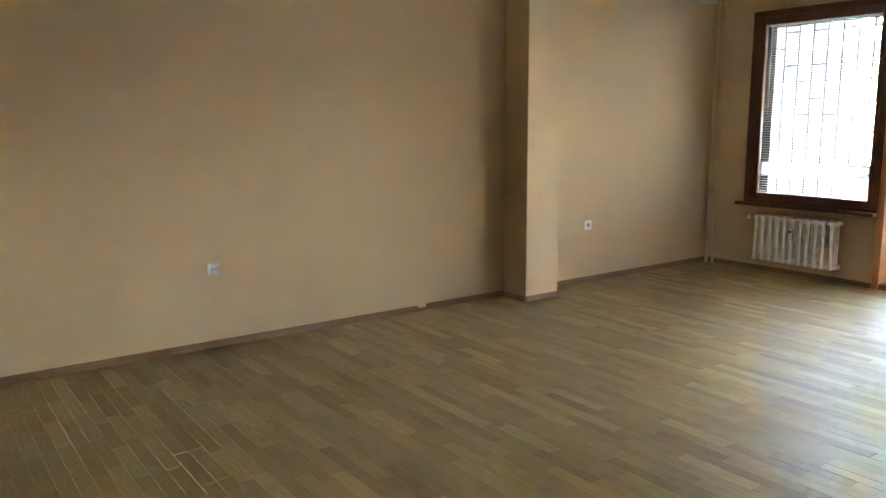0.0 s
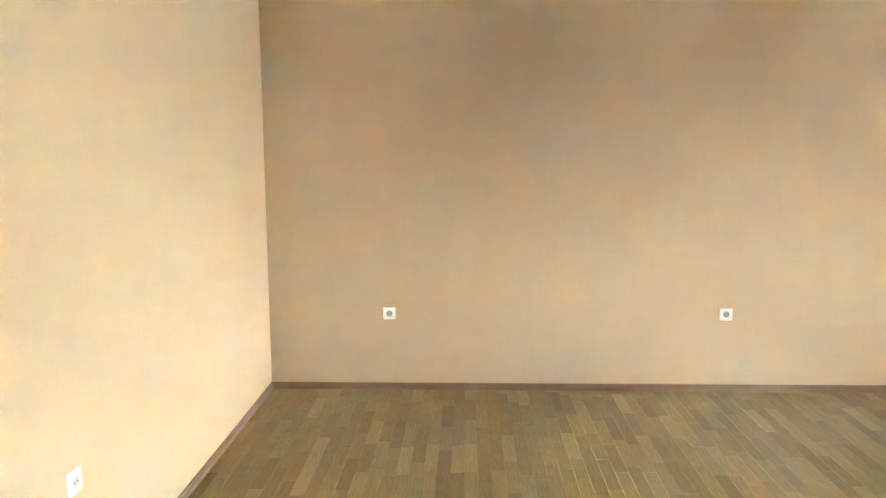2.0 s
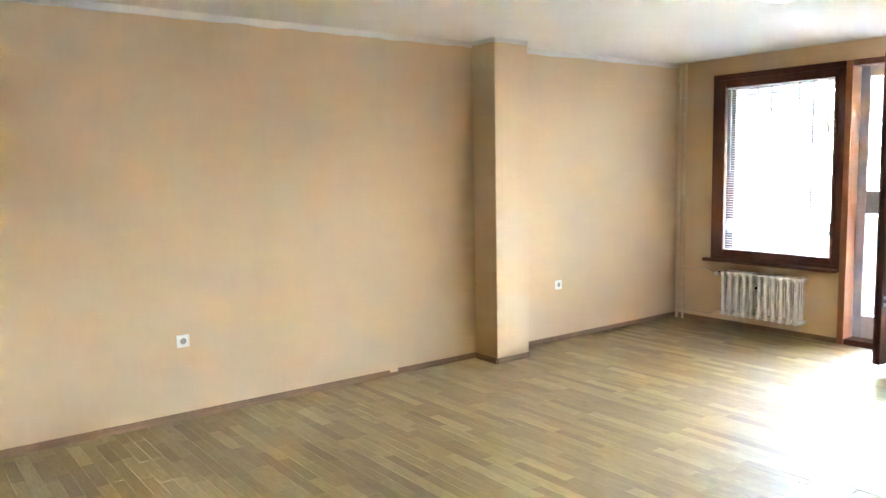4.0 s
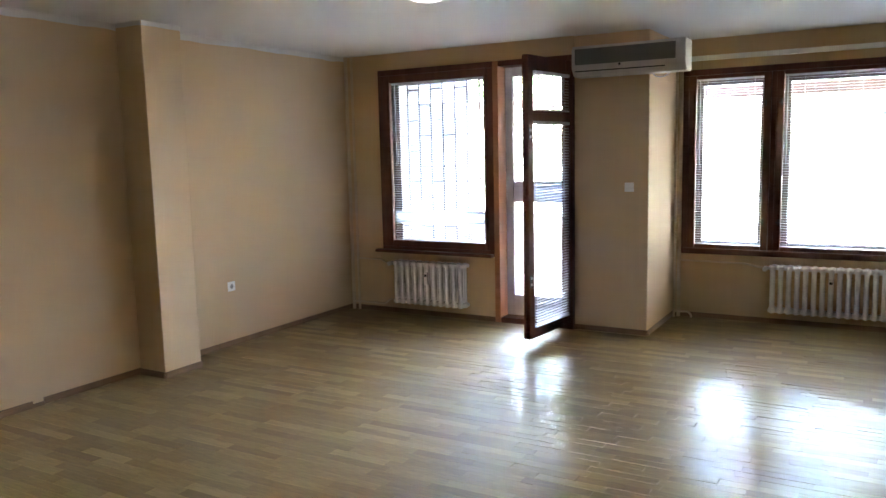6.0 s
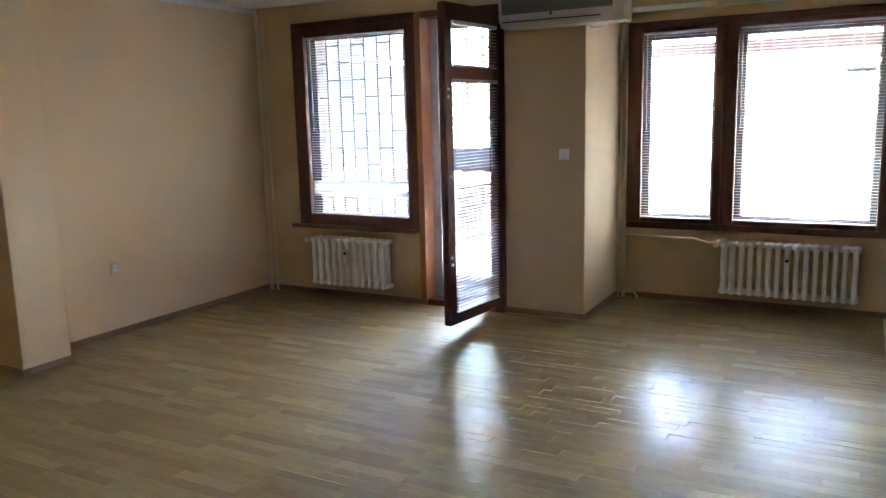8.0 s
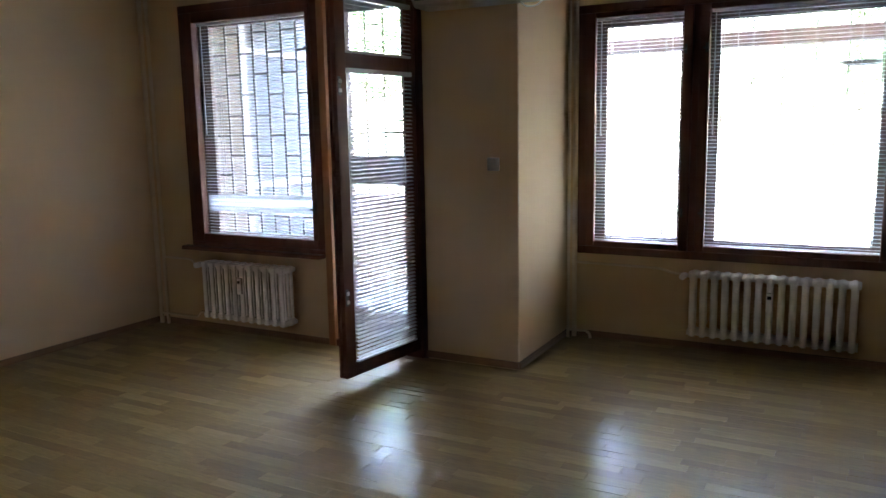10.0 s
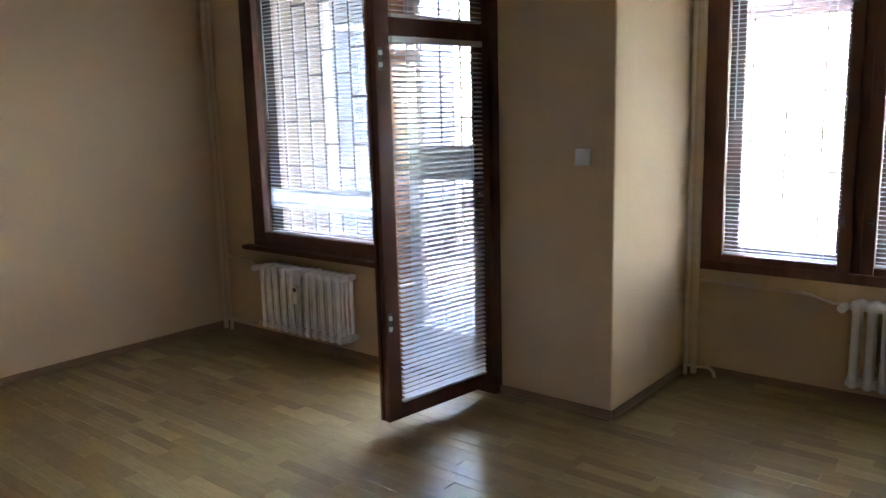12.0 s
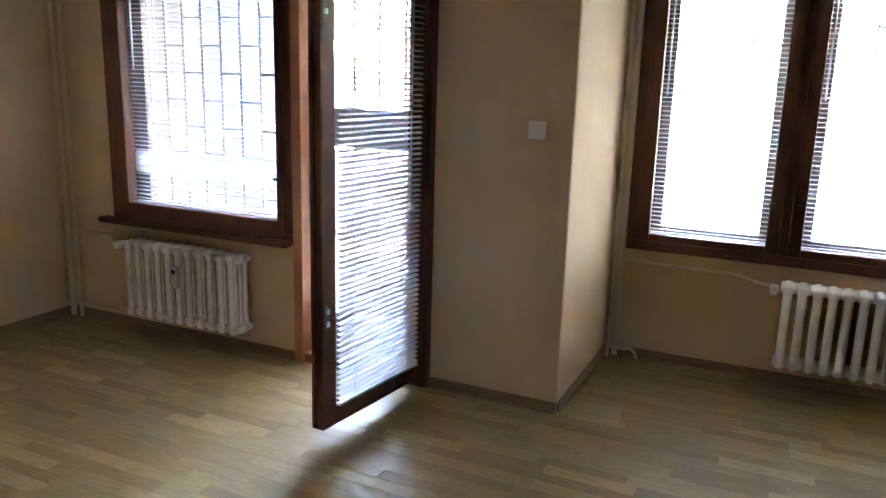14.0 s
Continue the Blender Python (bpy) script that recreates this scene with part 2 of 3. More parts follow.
# ---- windows with double sashes and venetian blinds ----
def sash(name, parent, x0, x1, z0, z1, y0, y1, wl_, wr, wt, wb, label="", mat=None):
    """A glazed wooden sash: four members and a pane."""
    mat = mat or FRAME
    f = new(name)
    f.parent = parent
    f.empty_display_size = 0.02
    part("stile", box(x0, x0 + wl_, y0, y1, z0, z1, 0.006), mat, f)
    part("stile", box(x1 - wr, x1, y0, y1, z0, z1, 0.006), mat, f)
    part("rail", box(x0 + wl_, x1 - wr, y0 + 0.002, y1 - 0.002, z1 - wt, z1, 0.004), mat, f)
    part("rail", box(x0 + wl_, x1 - wr, y0 + 0.002, y1 - 0.002, z0, z0 + wb, 0.004), mat, f)
    ym = (y0 + y1) / 2
    g = part("pane", box(x0 + wl_ - 0.004, x1 - wr + 0.004, ym - 0.002, ym + 0.002, z0 + wb - 0.004, z1 - wt + 0.004), GLASS, f, "clear glass pane")
    g.visible_shadow = False
    return f


def slat_bm(w, depth=0.025, tilt=-0.45):
    bm = bmesh.new()
    rows = []
    for k in range(5):
        f = k / 4 - 0.5
        y, z = f * depth, 0.003 * (1 - 4 * f * f)
        c, s = math.cos(tilt), math.sin(tilt)
        rows.append([bm.verts.new((x, y * c - z * s, y * s + z * c)) for x in (-w / 2, w / 2)])
    for p, q in zip(rows, rows[1:]):
        bm.faces.new((p[0], q[0], q[1], p[1]))
    bmesh.ops.solidify(bm, geom=bm.faces, thickness=0.0006)
    return bm


def slat_mesh(w, depth=0.025, tilt=0.0):
    bm = slat_bm(w, depth, tilt)
    me = bpy.data.meshes.new("slat")
    bm.to_mesh(me)
    bm.free()
    me.materials.append(SLAT)
    return me


def blind(label, x0, x1, z0, z1, y, group, pitch=0.0235, tilt=0.12, bunch=None, parent_m=None):
    """A venetian blind: head rail, slats, ladder cords, bottom rail and wand."""
    b = thing("venetian_blind", label, "blind", group, parent_m if parent_m is not None else pose((x0 + x1) / 2, y, z0))
    w, h = x1 - x0, z1 - z0
    part("head_rail", box(-w / 2, w / 2, -0.013, 0.013, h - 0.028, h - 0.001, 0.002), SLAT, b)
    part("bottom_rail", box(-w / 2, w / 2, -0.012, 0.012, 0.002, 0.016, 0.004), SLAT, b)
    me = slat_mesh(w - 0.006, tilt=tilt)
    z, r = 0.03, random.Random(int(w * 1000))
    while z < h - 0.04:
        if not (bunch and bunch[0] < z + z0 < bunch[1]):
            share("slat", me, pose(0, 0, z, r.uniform(-2, 2), 0, 0), b)
        z += pitch
    if bunch:
        for base, n in ((bunch[0] - z0 + 0.008, 5), (bunch[0] - z0 + 0.058, 3), (bunch[1] - z0 - 0.026, 3)):
            for k in range(n):
                share("slat", me, pose(r.uniform(-0.004, 0.004), r.uniform(-0.004, 0.006), base + k * 0.009, r.uniform(25, 62), r.uniform(-0.5, 0.7), 0), b)
        bent = part("bent_slat", slat_bm(w * 0.45), SLAT, b, "slat bent and hanging askew")
        bent.matrix_basis = pose(w * 0.2, -0.004, bunch[1] - z0 - 0.005, 35, -3.5, 0)
    for x in (-w * 0.33, w * 0.33):
        part("ladder_cord", boxes((x - 0.001, x + 0.001, -0.0135, -0.0125, 0.016, h - 0.028), (x - 0.001, x + 0.001, 0.0125, 0.0135, 0.016, h - 0.028)), SLAT, b)
    part("wand", tube([(-w / 2 + 0.045, -0.02, h - 0.03), (-w / 2 + 0.045, -0.02, h * 0.48)], 0.004, 8), SLAT, b, "clear plastic tilt wand", True)
    return b


def window_unit(name, label, rect, y, panes, z_in, sill=True, right_stile=True, back=0.0):
    """A fixed outer frame, inner and outer sashes, sill and fittings; panes are clear openings in x, z_in in z."""
    x0, x1, z0, z1 = rect
    w = tagged(new(name), label, "", "", "structure")
    e = 0.055
    part("frame_head", box(x0, x1, y - 0.015, y + 0.20 + back, z1 - e, z1, 0.006), FRAME, w)
    part("frame_bottom", box(x0, x1, y - 0.015, y + 0.20 + back, z0, z0 + e, 0.006), FRAME, w)
    part("frame_side", box(x0, x0 + e, y - 0.014, y + 0.20 + back, z0 + e, z1 - e, 0.006), FRAME, w)
    if right_stile:
        part("frame_side", box(x1 - e, x1, y - 0.014, y + 0.20 + back, z0 + e, z1 - e, 0.006), FRAME, w)
    edges = [x0 + e]
    for (a, b), (c, d) in zip(panes, panes[1:]):
        m = (b + c) / 2
        part("mullion", box(m - 0.022, m + 0.022, y - 0.012, y + 0.20 + back, z0 + e, z1 - e, 0.006), FRAME, w)
        edges += [m - 0.022, m + 0.022]
    edges.append(x1 - e if right_stile else x1)
    for k, (a, b) in enumerate(panes):
        l, r = edges[2 * k], edges[2 * k + 1]
        args = (l, r, z0 + e + 0.002, z1 - e - 0.002)
        sash("inner_sash", w, *args, y + back - 0.026, y + back + 0.022, a - l, r - b, z1 - e - 0.002 - z_in[1], z_in[0] - z0 - e - 0.002)
        sash("outer_sash", w, *args, y + back + 0.125, y + back + 0.168, 0.105, 0.105, 0.09, 0.06, "", LINING)
        s = 1 if k == 0 and len(panes) > 1 else -1
        hx = b + 0.018 if s > 0 else a - 0.018
        if len(panes) == 1:
            hx = b + 0.018
        for hz in (z_in[0] + 0.22, z_in[1] - 0.24):
            part("catch", boxes((hx - 0.008, hx + 0.008, y + back - 0.034, y + back - 0.027, hz - 0.03, hz + 0.03), (hx - 0.022, hx + 0.006, y + back - 0.046, y + back - 0.034, hz - 0.006, hz + 0.006)), BRONZE, w, "small dark window catch")
    if sill:
        part("sill", box(x0 - 0.05, x1, y - 0.085, y - 0.016, z0 - 0.005, z0 + 0.026, 0.008), FRAME, w)
    return w


P1 = [(0.56, 1.602)]
window_unit("window_1", "dark brown wooden double window with white blind", W1, Y1, P1, (0.75, 2.31))
P2 = [(3.322, 3.905), (4.072, 5.095), (5.265, 5.80)]
window_unit("window_2", "dark brown wooden three-part window with white blinds", W2, Y2, P2, (0.708, 2.235), sill=False, back=0.0)
blind("white venetian blind with bunched bent slats near the bottom", 0.53, 1.62, 0.735, 2.325, Y1 + 0.075, "window blinds", bunch=(0.92, 1.04), tilt=0.03)
for a, b in P2:
    blind("white venetian blind lowered with open slats", a - 0.025, b + 0.02, 0.693, 2.25, Y2 + 0.072, "window blinds", tilt=0.0)

# ---- balcony door: fixed frame, open inner leaf, closed outer leaf ----
DX0, DX1, DZ1 = W1[1], PX0, W1[3]
door_frame = tagged(new("door_1"), "dark brown balcony door frame with closed glazed outer leaf", "", "", "structure")
part("jamb", box(DX0 + 0.002, DX0 + 0.06, Y1 - 0.016, Y1 + 0.25, 0.0, DZ1, 0.006), LIT_FRAME, door_frame)
part("jamb", box(DX1 - 0.055, DX1, Y1 - 0.016, Y1 + 0.25, 0.0, DZ1, 0.006), FRAME, door_frame)
part("lintel", box(DX0 + 0.06, DX1 - 0.055, Y1 - 0.016, Y1 + 0.25, DZ1 - 0.05, DZ1, 0.006), FRAME, door_frame)
part("threshold", box(DX0 + 0.06, DX1 - 0.055, Y1 - 0.01, Y1 + 0.26, -0.01, 0.05, 0.006), FRAME, door_frame)
OX0, OX1 = DX0 + 0.062, DX1 - 0.057
OY0, OY1 = Y1 + 0.135, Y1 + 0.18
outer = new("outer_leaf")
outer.parent = door_frame
part("stile", box(OX0, OX0 + 0.075, OY0, OY1, 0.052, DZ1 - 0.052, 0.006), OUTER, outer)
part("stile", box(OX1 - 0.075, OX1, OY0, OY1, 0.052, DZ1 - 0.052, 0.006), OUTER, outer)
for z0, z1 in ((0.052, 0.25), (1.14, 1.335), (DZ1 - 0.14, DZ1 - 0.052)):
    part("rail", box(OX0 + 0.075, OX1 - 0.075, OY0 + 0.003, OY1 - 0.003, z0, z1, 0.005), OUTER, outer)
for z0, z1 in ((0.25, 1.14), (1.335, DZ1 - 0.14)):
    g = part("pane", box(OX0 + 0.071, OX1 - 0.071, (OY0 + OY1) / 2 - 0.002, (OY0 + OY1) / 2 + 0.002, z0 - 0.004, z1 + 0.004), GLASS, outer, "clear glass pane")
    g.visible_shadow = False

# inner leaf, swung into the room on the pier side; its own x runs from the hinge to the free edge
LEAF_L, LEAF_Z0, LEAF_Z1 = 0.73, 0.062, 2.385
hinge = Vector((2.408, Y1 - 0.02, 0))
leaf_m = pose(hinge.x, hinge.y, 0, 0, 0, math.degrees(math.atan2(-0.713, -0.088)))
leaf = thing("balcony_door", "dark brown glazed balcony door leaf standing open inwards", "door", "", leaf_m)
ya, yb = 0.0, 0.05
SA, SB = 0.085, 0.645
part("hinge_stile", box(0, SA, ya, yb, LEAF_Z0, LEAF_Z1, 0.006), FRAME, leaf)
part("lock_stile", box(SB, LEAF_L, ya, yb, LEAF_Z0, LEAF_Z1, 0.006), FRAME, leaf)
for z0, z1 in ((LEAF_Z0, 0.165), (1.845, 1.945), (2.255, LEAF_Z1)):
    part("rail", box(SA, SB, ya + 0.002, yb - 0.002, z0, z1, 0.005), FRAME, leaf)
for z0, z1 in ((0.165, 1.845), (1.945, 2.255)):
    g = part("pane", box(SA - 0.004, SB + 0.004, 0.023, 0.027, z0 - 0.004, z1 + 0.004), GLASS, leaf, "clear glass pane")
    g.visible_shadow = False
part("rebate_strip", box(LEAF_L, LEAF_L + 0.016, 0.004, 0.022, LEAF_Z0 + 0.01, LEAF_Z1 - 0.01, 0.003), FRAME, leaf)
for z in (1.76, 0.55):
    plate = part("latch", box(LEAF_L - 0.034, LEAF_L - 0.010, yb, yb + 0.005, z - 0.05, z + 0.05, 0.002), GREYP, leaf, "small dark metal latch plate")
    part("knob", boxes((LEAF_L - 0.030, LEAF_L - 0.014, yb + 0.005, yb + 0.014, z - 0.036, z - 0.016), (LEAF_L - 0.030, LEAF_L - 0.014, yb + 0.005, yb + 0.014, z + 0.016, z + 0.036)), PLASTIC, plate)
part("lock_case", box(LEAF_L + 0.016, LEAF_L + 0.019, 0.006, 0.02, 0.95, 1.13, 0.001), BRONZE, leaf)
mid = (SA + SB) / 2
for z0, z1 in ((0.15, 1.86), (1.94, 2.262)):
    blind("white venetian blind on the open balcony door", SA - 0.01, SB + 0.01, z0, z1, 0, "door blinds", tilt=-0.28, parent_m=leaf_m @ pose(mid, 0.066, z0))


# ---- heating ----
def section_mesh(h, depth, pitch):
    """One cast radiator section: four round columns between a top and a bottom header."""
    bm = bmesh.new()
    cols = [depth * f for f in (-0.39, -0.13, 0.13, 0.39)]
    for y in cols:
        made, thin = [], 1.7 if y == cols[0] else 0.75
        for z, r in ((0.02, 0.014), (0.05, 0.0125), (h * 0.5, 0.0125), (h - 0.05, 0.0125), (h - 0.02, 0.014)):
            made.append([bm.verts.new((math.cos(k * math.tau / 8) * r * thin, y + math.sin(k * math.tau / 8) * r * 1.02, z)) for k in range(8)])
        for p, q in zip(made, made[1:]):
            for k in range(8):
                bm.faces.new((p[k], p[(k + 1) % 8], q[(k + 1) % 8], q[k]))
    for z0, z1 in ((0.0, 0.045), (h - 0.045, h)):
        add_box(bm, -pitch * 0.30, pitch * 0.30, -depth / 2, depth / 2, z0, z1, 0.016, 3)
        # Set-back filler box, added to block light so the gaps turn dark.
        add_box(bm, -pitch * 0.5, pitch * 0.5, -depth * 0.36, depth * 0.44, z0 + 0.008, z1 - 0.008)
        add_tube(bm, [(-pitch / 2 - 0.001, 0, (z0 + z1) / 2), (pitch / 2 + 0.001, 0, (z0 + z1) / 2)], 0.021, 12)
    me = bpy.data.meshes.new("section")
    bm.to_mesh(me)
    bm.free()
    me.materials.append(RAD)
    me.polygons.foreach_set("use_smooth", [True] * len(me.polygons))
    return me


def radiator(label, x0, x1, n, y_front, z0, h, meter):
    depth, pitch = 0.145, (x1 - x0) / n
    r = thing("radiator", label, "radiator", "radiators under the windows", pose(x0, y_front + depth / 2, z0))
    me = section_mesh(h, depth, pitch)
    for k in range(n):
        share("section", me, pose((k + 0.5) * pitch, 0, 0), r)
    # thermostatic valve on the supply side
    part("valve", tube([(-0.005, 0, h - 0.03), (-0.05, 0, h - 0.03)], 0.014), STEEL, r, "small brass valve body", True)
    part("thermostat_head", tube([(-0.028, -0.012, h - 0.03), (-0.03, -0.08, h - 0.03)], 0.021, 14), PLASTIC, r, "white thermostat head", True)
    mx = (meter + 0.5) * pitch
    m = part("heat_meter", box(mx - 0.019, mx + 0.019, -depth / 2 - 0.02, -depth / 2 + 0.004, h * 0.50, h * 0.78, 0.004), PLASTIC, r, "white heat cost meter")
    part("display", box(mx - 0.012, mx + 0.012, -depth / 2 - 0.0215, -depth / 2 - 0.0195, h * 0.69, h * 0.74), DARK, m)
    for x in (pitch * 1.5, (x1 - x0) - pitch * 1.5):
        part("bracket", box(x - 0.01, x + 0.01, depth * 0.2, depth / 2 + 0.03, 0.06, 0.085, 0.003), RAD, r)
    return r


R1 = (0.615, 1.42)
R2 = (4.005, 5.01)
RZ, RH = 0.125, 0.43
radiator("white ribbed cast radiator under the small window", *R1, 11, Y1 - 0.155, RZ, RH, 5)
radiator("white ribbed cast radiator under the wide window", *R2, 15, Y2 - 0.185, RZ, RH, 7)


def pipe(label, pts, r=0.012):
    """A painted pipe in short lengths, so that its round shading stays true."""
    way = rounded(pts)
    fine = [way[0]]
    for a, b in zip(way, way[1:]):
        n = max(1, round((b - a).length / 0.1))
        fine += [a + (b - a) * k / n for k in range(1, n + 1)]
    return tagged(part("heating_pipe", tube(fine, r, 16), PIPE), label, "pipe", "heating pipes")


pipe("cream painted heating riser in the room corner", [(0.045, Y1 - 0.035, 0.0), (0.045, Y1 - 0.035, H)], 0.017)
pipe("cream painted heating riser in the room corner", [(0.118, Y1 - 0.035, 0.0), (0.118, Y1 - 0.035, H)], 0.013)
pipe("cream painted supply pipe to the radiator", [(0.118, Y1 - 0.038, RZ + RH - 0.01), (0.42, Y1 - 0.038, RZ + RH - 0.01), (0.50, Y1 - 0.09, RZ + RH - 0.03), (0.555, Y1 - 0.0975, RZ + RH - 0.03)], 0.009)
pipe("cream painted return pipe to the radiator", [(0.045, Y1 - 0.035, 0.085), (0.45, Y1 - 0.035, 0.085), (0.55, Y1 - 0.0975, RZ + 0.028), (0.605, Y1 - 0.0975, RZ + 0.028)], 0.010)
pipe("cream painted heating riser beside the pier", [(PX1 + 0.06, Y2 - 0.035, 0.0), (PX1 + 0.06, Y2 - 0.035, H)], 0.017)
pipe("thin cream painted riser beside the pier", [(PX1 + 0.03, Y2 - 0.085, 0.0), (PX1 + 0.03, Y2 - 0.085, H)], 0.011)
pipe("cream painted supply pipe to the radiator", [(PX1 + 0.06, Y2 - 0.038, RZ + RH - 0.005), (3.80, Y2 - 0.038, RZ + RH - 0.01), (3.90, Y2 - 0.09, RZ + RH - 0.03), (3.985, Y2 - 0.0975, RZ + RH - 0.03)], 0.009)
pipe("cream painted stub pipe turning into the floor", [(PX1 + 0.03, Y2 - 0.085, 0.06), (PX1 + 0.10, Y2 - 0.08, 0.058), (PX1 + 0.15, Y2 - 0.05, 0.056), (PX1 + 0.18, Y2 - 0.045, 0.03), (PX1 + 0.185, Y2 - 0.045, -0.005)], 0.010)


# ---- wall fittings ----
def socket(label, m):
    """A Schuko socket: plate, ring, flat disc and boxes coloured as shaded recess and holes."""
    s = thing("wall_socket", label, "socket", "wall sockets", m)
    part("plate", box(-0.041, 0.041, -0.009, 0.0, -0.041, 0.041, 0.004), PLASTIC, s)
    bm = bmesh.new()
    n = 20
    for r0, r1, d0, d1 in ((0.027, 0.022, -0.0115, -0.0115), (0.022, 0.020, -0.0115, -0.0095)):
        a = [bm.verts.new((math.cos(k * math.tau / n) * r0, d0, math.sin(k * math.tau / n) * r0)) for k in range(n)]
        b = [bm.verts.new((math.cos(k * math.tau / n) * r1, d1, math.sin(k * math.tau / n) * r1)) for k in range(n)]
        for k in range(n):
            bm.faces.new((a[k], b[k], b[(k + 1) % n], a[(k + 1) % n]))
    part("ring", bm, PLASTIC, s)
    # Flush grey disc and near-black boxes carry the shade of recess and holes.
    part("recess", tube([(0, -0.0092, 0), (0, -0.0098, 0)], 0.0205, 20), SOCK, s, "white socket recess with its shade put into the colour")
    part("contact", boxes((-0.0125, -0.0075, -0.0106, -0.0100, -0.003, 0.003), (0.0075, 0.0125, -0.0106, -0.0100, -0.003, 0.003)), DARK, s)
    return s


for y in (-7.304, -5.117, -1.69):
    socket("white plastic wall socket on the long wall", pose(0.0, y, 0.517, 0, 0, 90))
socket("white plastic wall socket on the end wall", pose(2.566, YB, 0.517, 0, 0, 180))
sw = thing("light_switch", "white plastic cover plate on the pier", "switch", "", pose(2.965, YP, 1.29))
part("plate", box(-0.04, 0.04, -0.008, 0, -0.04, 0.04, 0.006, 3), PLASTIC, sw)
part("rocker", box(-0.027, 0.027, -0.0115, -0.008, -0.027, 0.027, 0.003), PLASTIC, sw)

# ---- air conditioner on the pier ----
AX0, AX1, AY0, AZ0, AZ1 = 2.53, 3.47, -0.15, 2.232, 2.48
ac = thing("air_conditioner", "white split air conditioner with dark grey front grille", "air conditioner", "", pose(AX0, YP, AZ0))
aw, ad, ah = AX1 - AX0, AY0 - YP, AZ1 - AZ0
bm = bmesh.new()
prof = [(0, 0), (ad * 0.78, 0.0), (ad * 0.97, 0.05), (ad, 0.075), (ad, ah - 0.03), (ad * 0.9, ah), (0, ah)]
ends = [[bm.verts.new((x, y, z)) for y, z in prof] for x in (0, aw)]
for k in range(len(prof)):
    q = (k + 1) % len(prof)
    bm.faces.new((ends[0][k], ends[1][k], ends[1][q], ends[0][q]))
bm.faces.new(ends[0][::-1]), bm.faces.new(ends[1])
bmesh.ops.recalc_face_normals(bm, faces=bm.faces)
bmesh.ops.bevel(bm, geom=list(bm.edges), offset=0.006, segments=2, affect="EDGES")
part("body", bm, SHADED, ac)
panel = part("front_grille", box(0.03, aw - 0.075, ad - 0.004, ad + 0.004, 0.092, ah - 0.025, 0.002), GREYP, ac, "dark grey intake grille")
for k in range(11):
    z = 0.10 + k * (ah - 0.135) / 10.5
    part("louvre", box(0.035, aw - 0.08, ad - 0.008, ad - 0.003, z, z + 0.004), GREYP, panel)
part("badge", tube([(aw * 0.44, ad - 0.0025, 0.079), (aw * 0.44, ad - 0.001, 0.079)], 0.011, 16), DARK, ac, "small dark oval badge")
# No opening here: a near-black bar is painted shade for the outlet slot.
part("outlet_slot", box(0.03, aw - 0.16, ad * 0.985, ad * 0.93, 0.036, 0.044), DARK, ac, "near-black bar for the shade in the air outlet slot")
part("outlet_flap", box(0.04, aw - 0.17, ad * 0.93, ad * 0.80, 0.010, 0.016, 0.002), SHADED, ac)
tagged(part("power_cord", tube(rounded([(3.16, Y1 - 0.02, AZ0 + 0.01), (3.20, Y1 - 0.03, AZ0 - 0.03), (3.27, Y1 - 0.03, AZ0 - 0.035), (3.32, Y1 - 0.02, AZ0 + 0.01)], 0.04), 0.004, 8), PLASTIC, None, "", True), "white cord loop hanging under the air conditioner", "cord")

# ---- curtain rail over the wide window ----
cr = thing("curtain_rail", "white plastic curtain rail above the wide window", "curtain rail", "", pose(PX1 + 0.04, Y2, 2.40))
part("rail", box(0, 2.95, -0.06, -0.012, 0, 0.042, 0.004), PLASTIC, cr)
for k in range(4):
    x = 0.15 + k * 0.85
    part("bracket", box(x - 0.015, x + 0.015, -0.014, 0.0, 0.002, 0.028, 0.002), PLASTIC, cr)

# ---- metal strip in the floor ----
tagged(part("threshold_strip", box(5.185, 5.225, YB + 0.02, Y2 - 0.02, -0.004, 0.0045, 0.0035), STEEL, None), "bright metal joint strip across the parquet", "threshold strip")


# ---- outside: grilles, terrace, neighbours, trees ----
def grille(label, x0, x1, z0, z1, y, step=0.137, rung=0.27, r=0.006):
    """A window grille of upright bars with short rungs staggered like bricks."""
    g = thing("window_grille", label, "grille", "security grilles", pose(x0, y, z0))
    w, h = x1 - x0, z1 - z0
    n = max(2, round(w / step))
    s = w / n
    up = bpy.data.meshes.new("bar")
    bm = box(-r, r, -r, r, 0, h)
    bm.to_mesh(up), bm.free(), up.materials.append(IRON)
    rg = bpy.data.meshes.new("rung")
    bm = box(r, s - r, -r * 0.85, r * 0.85, -r * 0.85, r * 0.85)
    bm.to_mesh(rg), bm.free(), rg.materials.append(IRON)
    for k in range(n + 1):
        share("bar", up, pose(k * s, 0, 0), g)
        z = rung * (0.35 if k % 2 else 0.85)
        while k < n and z < h - 0.03:
            share("rung", rg, pose(k * s, 0, z), g)
            z += rung
    for z in (0.0, h):
        part("edge_bar", box(-0.02, w + 0.02, -0.016, -0.006, z - 0.012, z + 0.012), IRON, g)
    return g


grille("grey iron security grille outside the small window", 0.42, 1.66, 0.6, 2.5, Y1 + T + 0.03, step=0.145, rung=0.31, r=0.008)
grille("grey iron security grille outside the balcony door", 1.70, 2.45, 0.06, 2.5, Y1 + T + 0.03, step=0.15, rung=0.5, r=0.005)
grille("grey iron security grille outside the wide window", 3.15, 6.0, 0.55, 2.42, Y2 + T + 0.03, step=0.19, rung=0.44, r=0.005)
setting("ground", box(-400, 400, -200, 600, -0.9, -0.61), EARTH, "patchy grass yard reaching to the horizon")
setting("pavement", box(-14, 20, Y1 + T, 9.0, -0.6, -0.04), PAVE, "grey concrete terrace outside the windows")


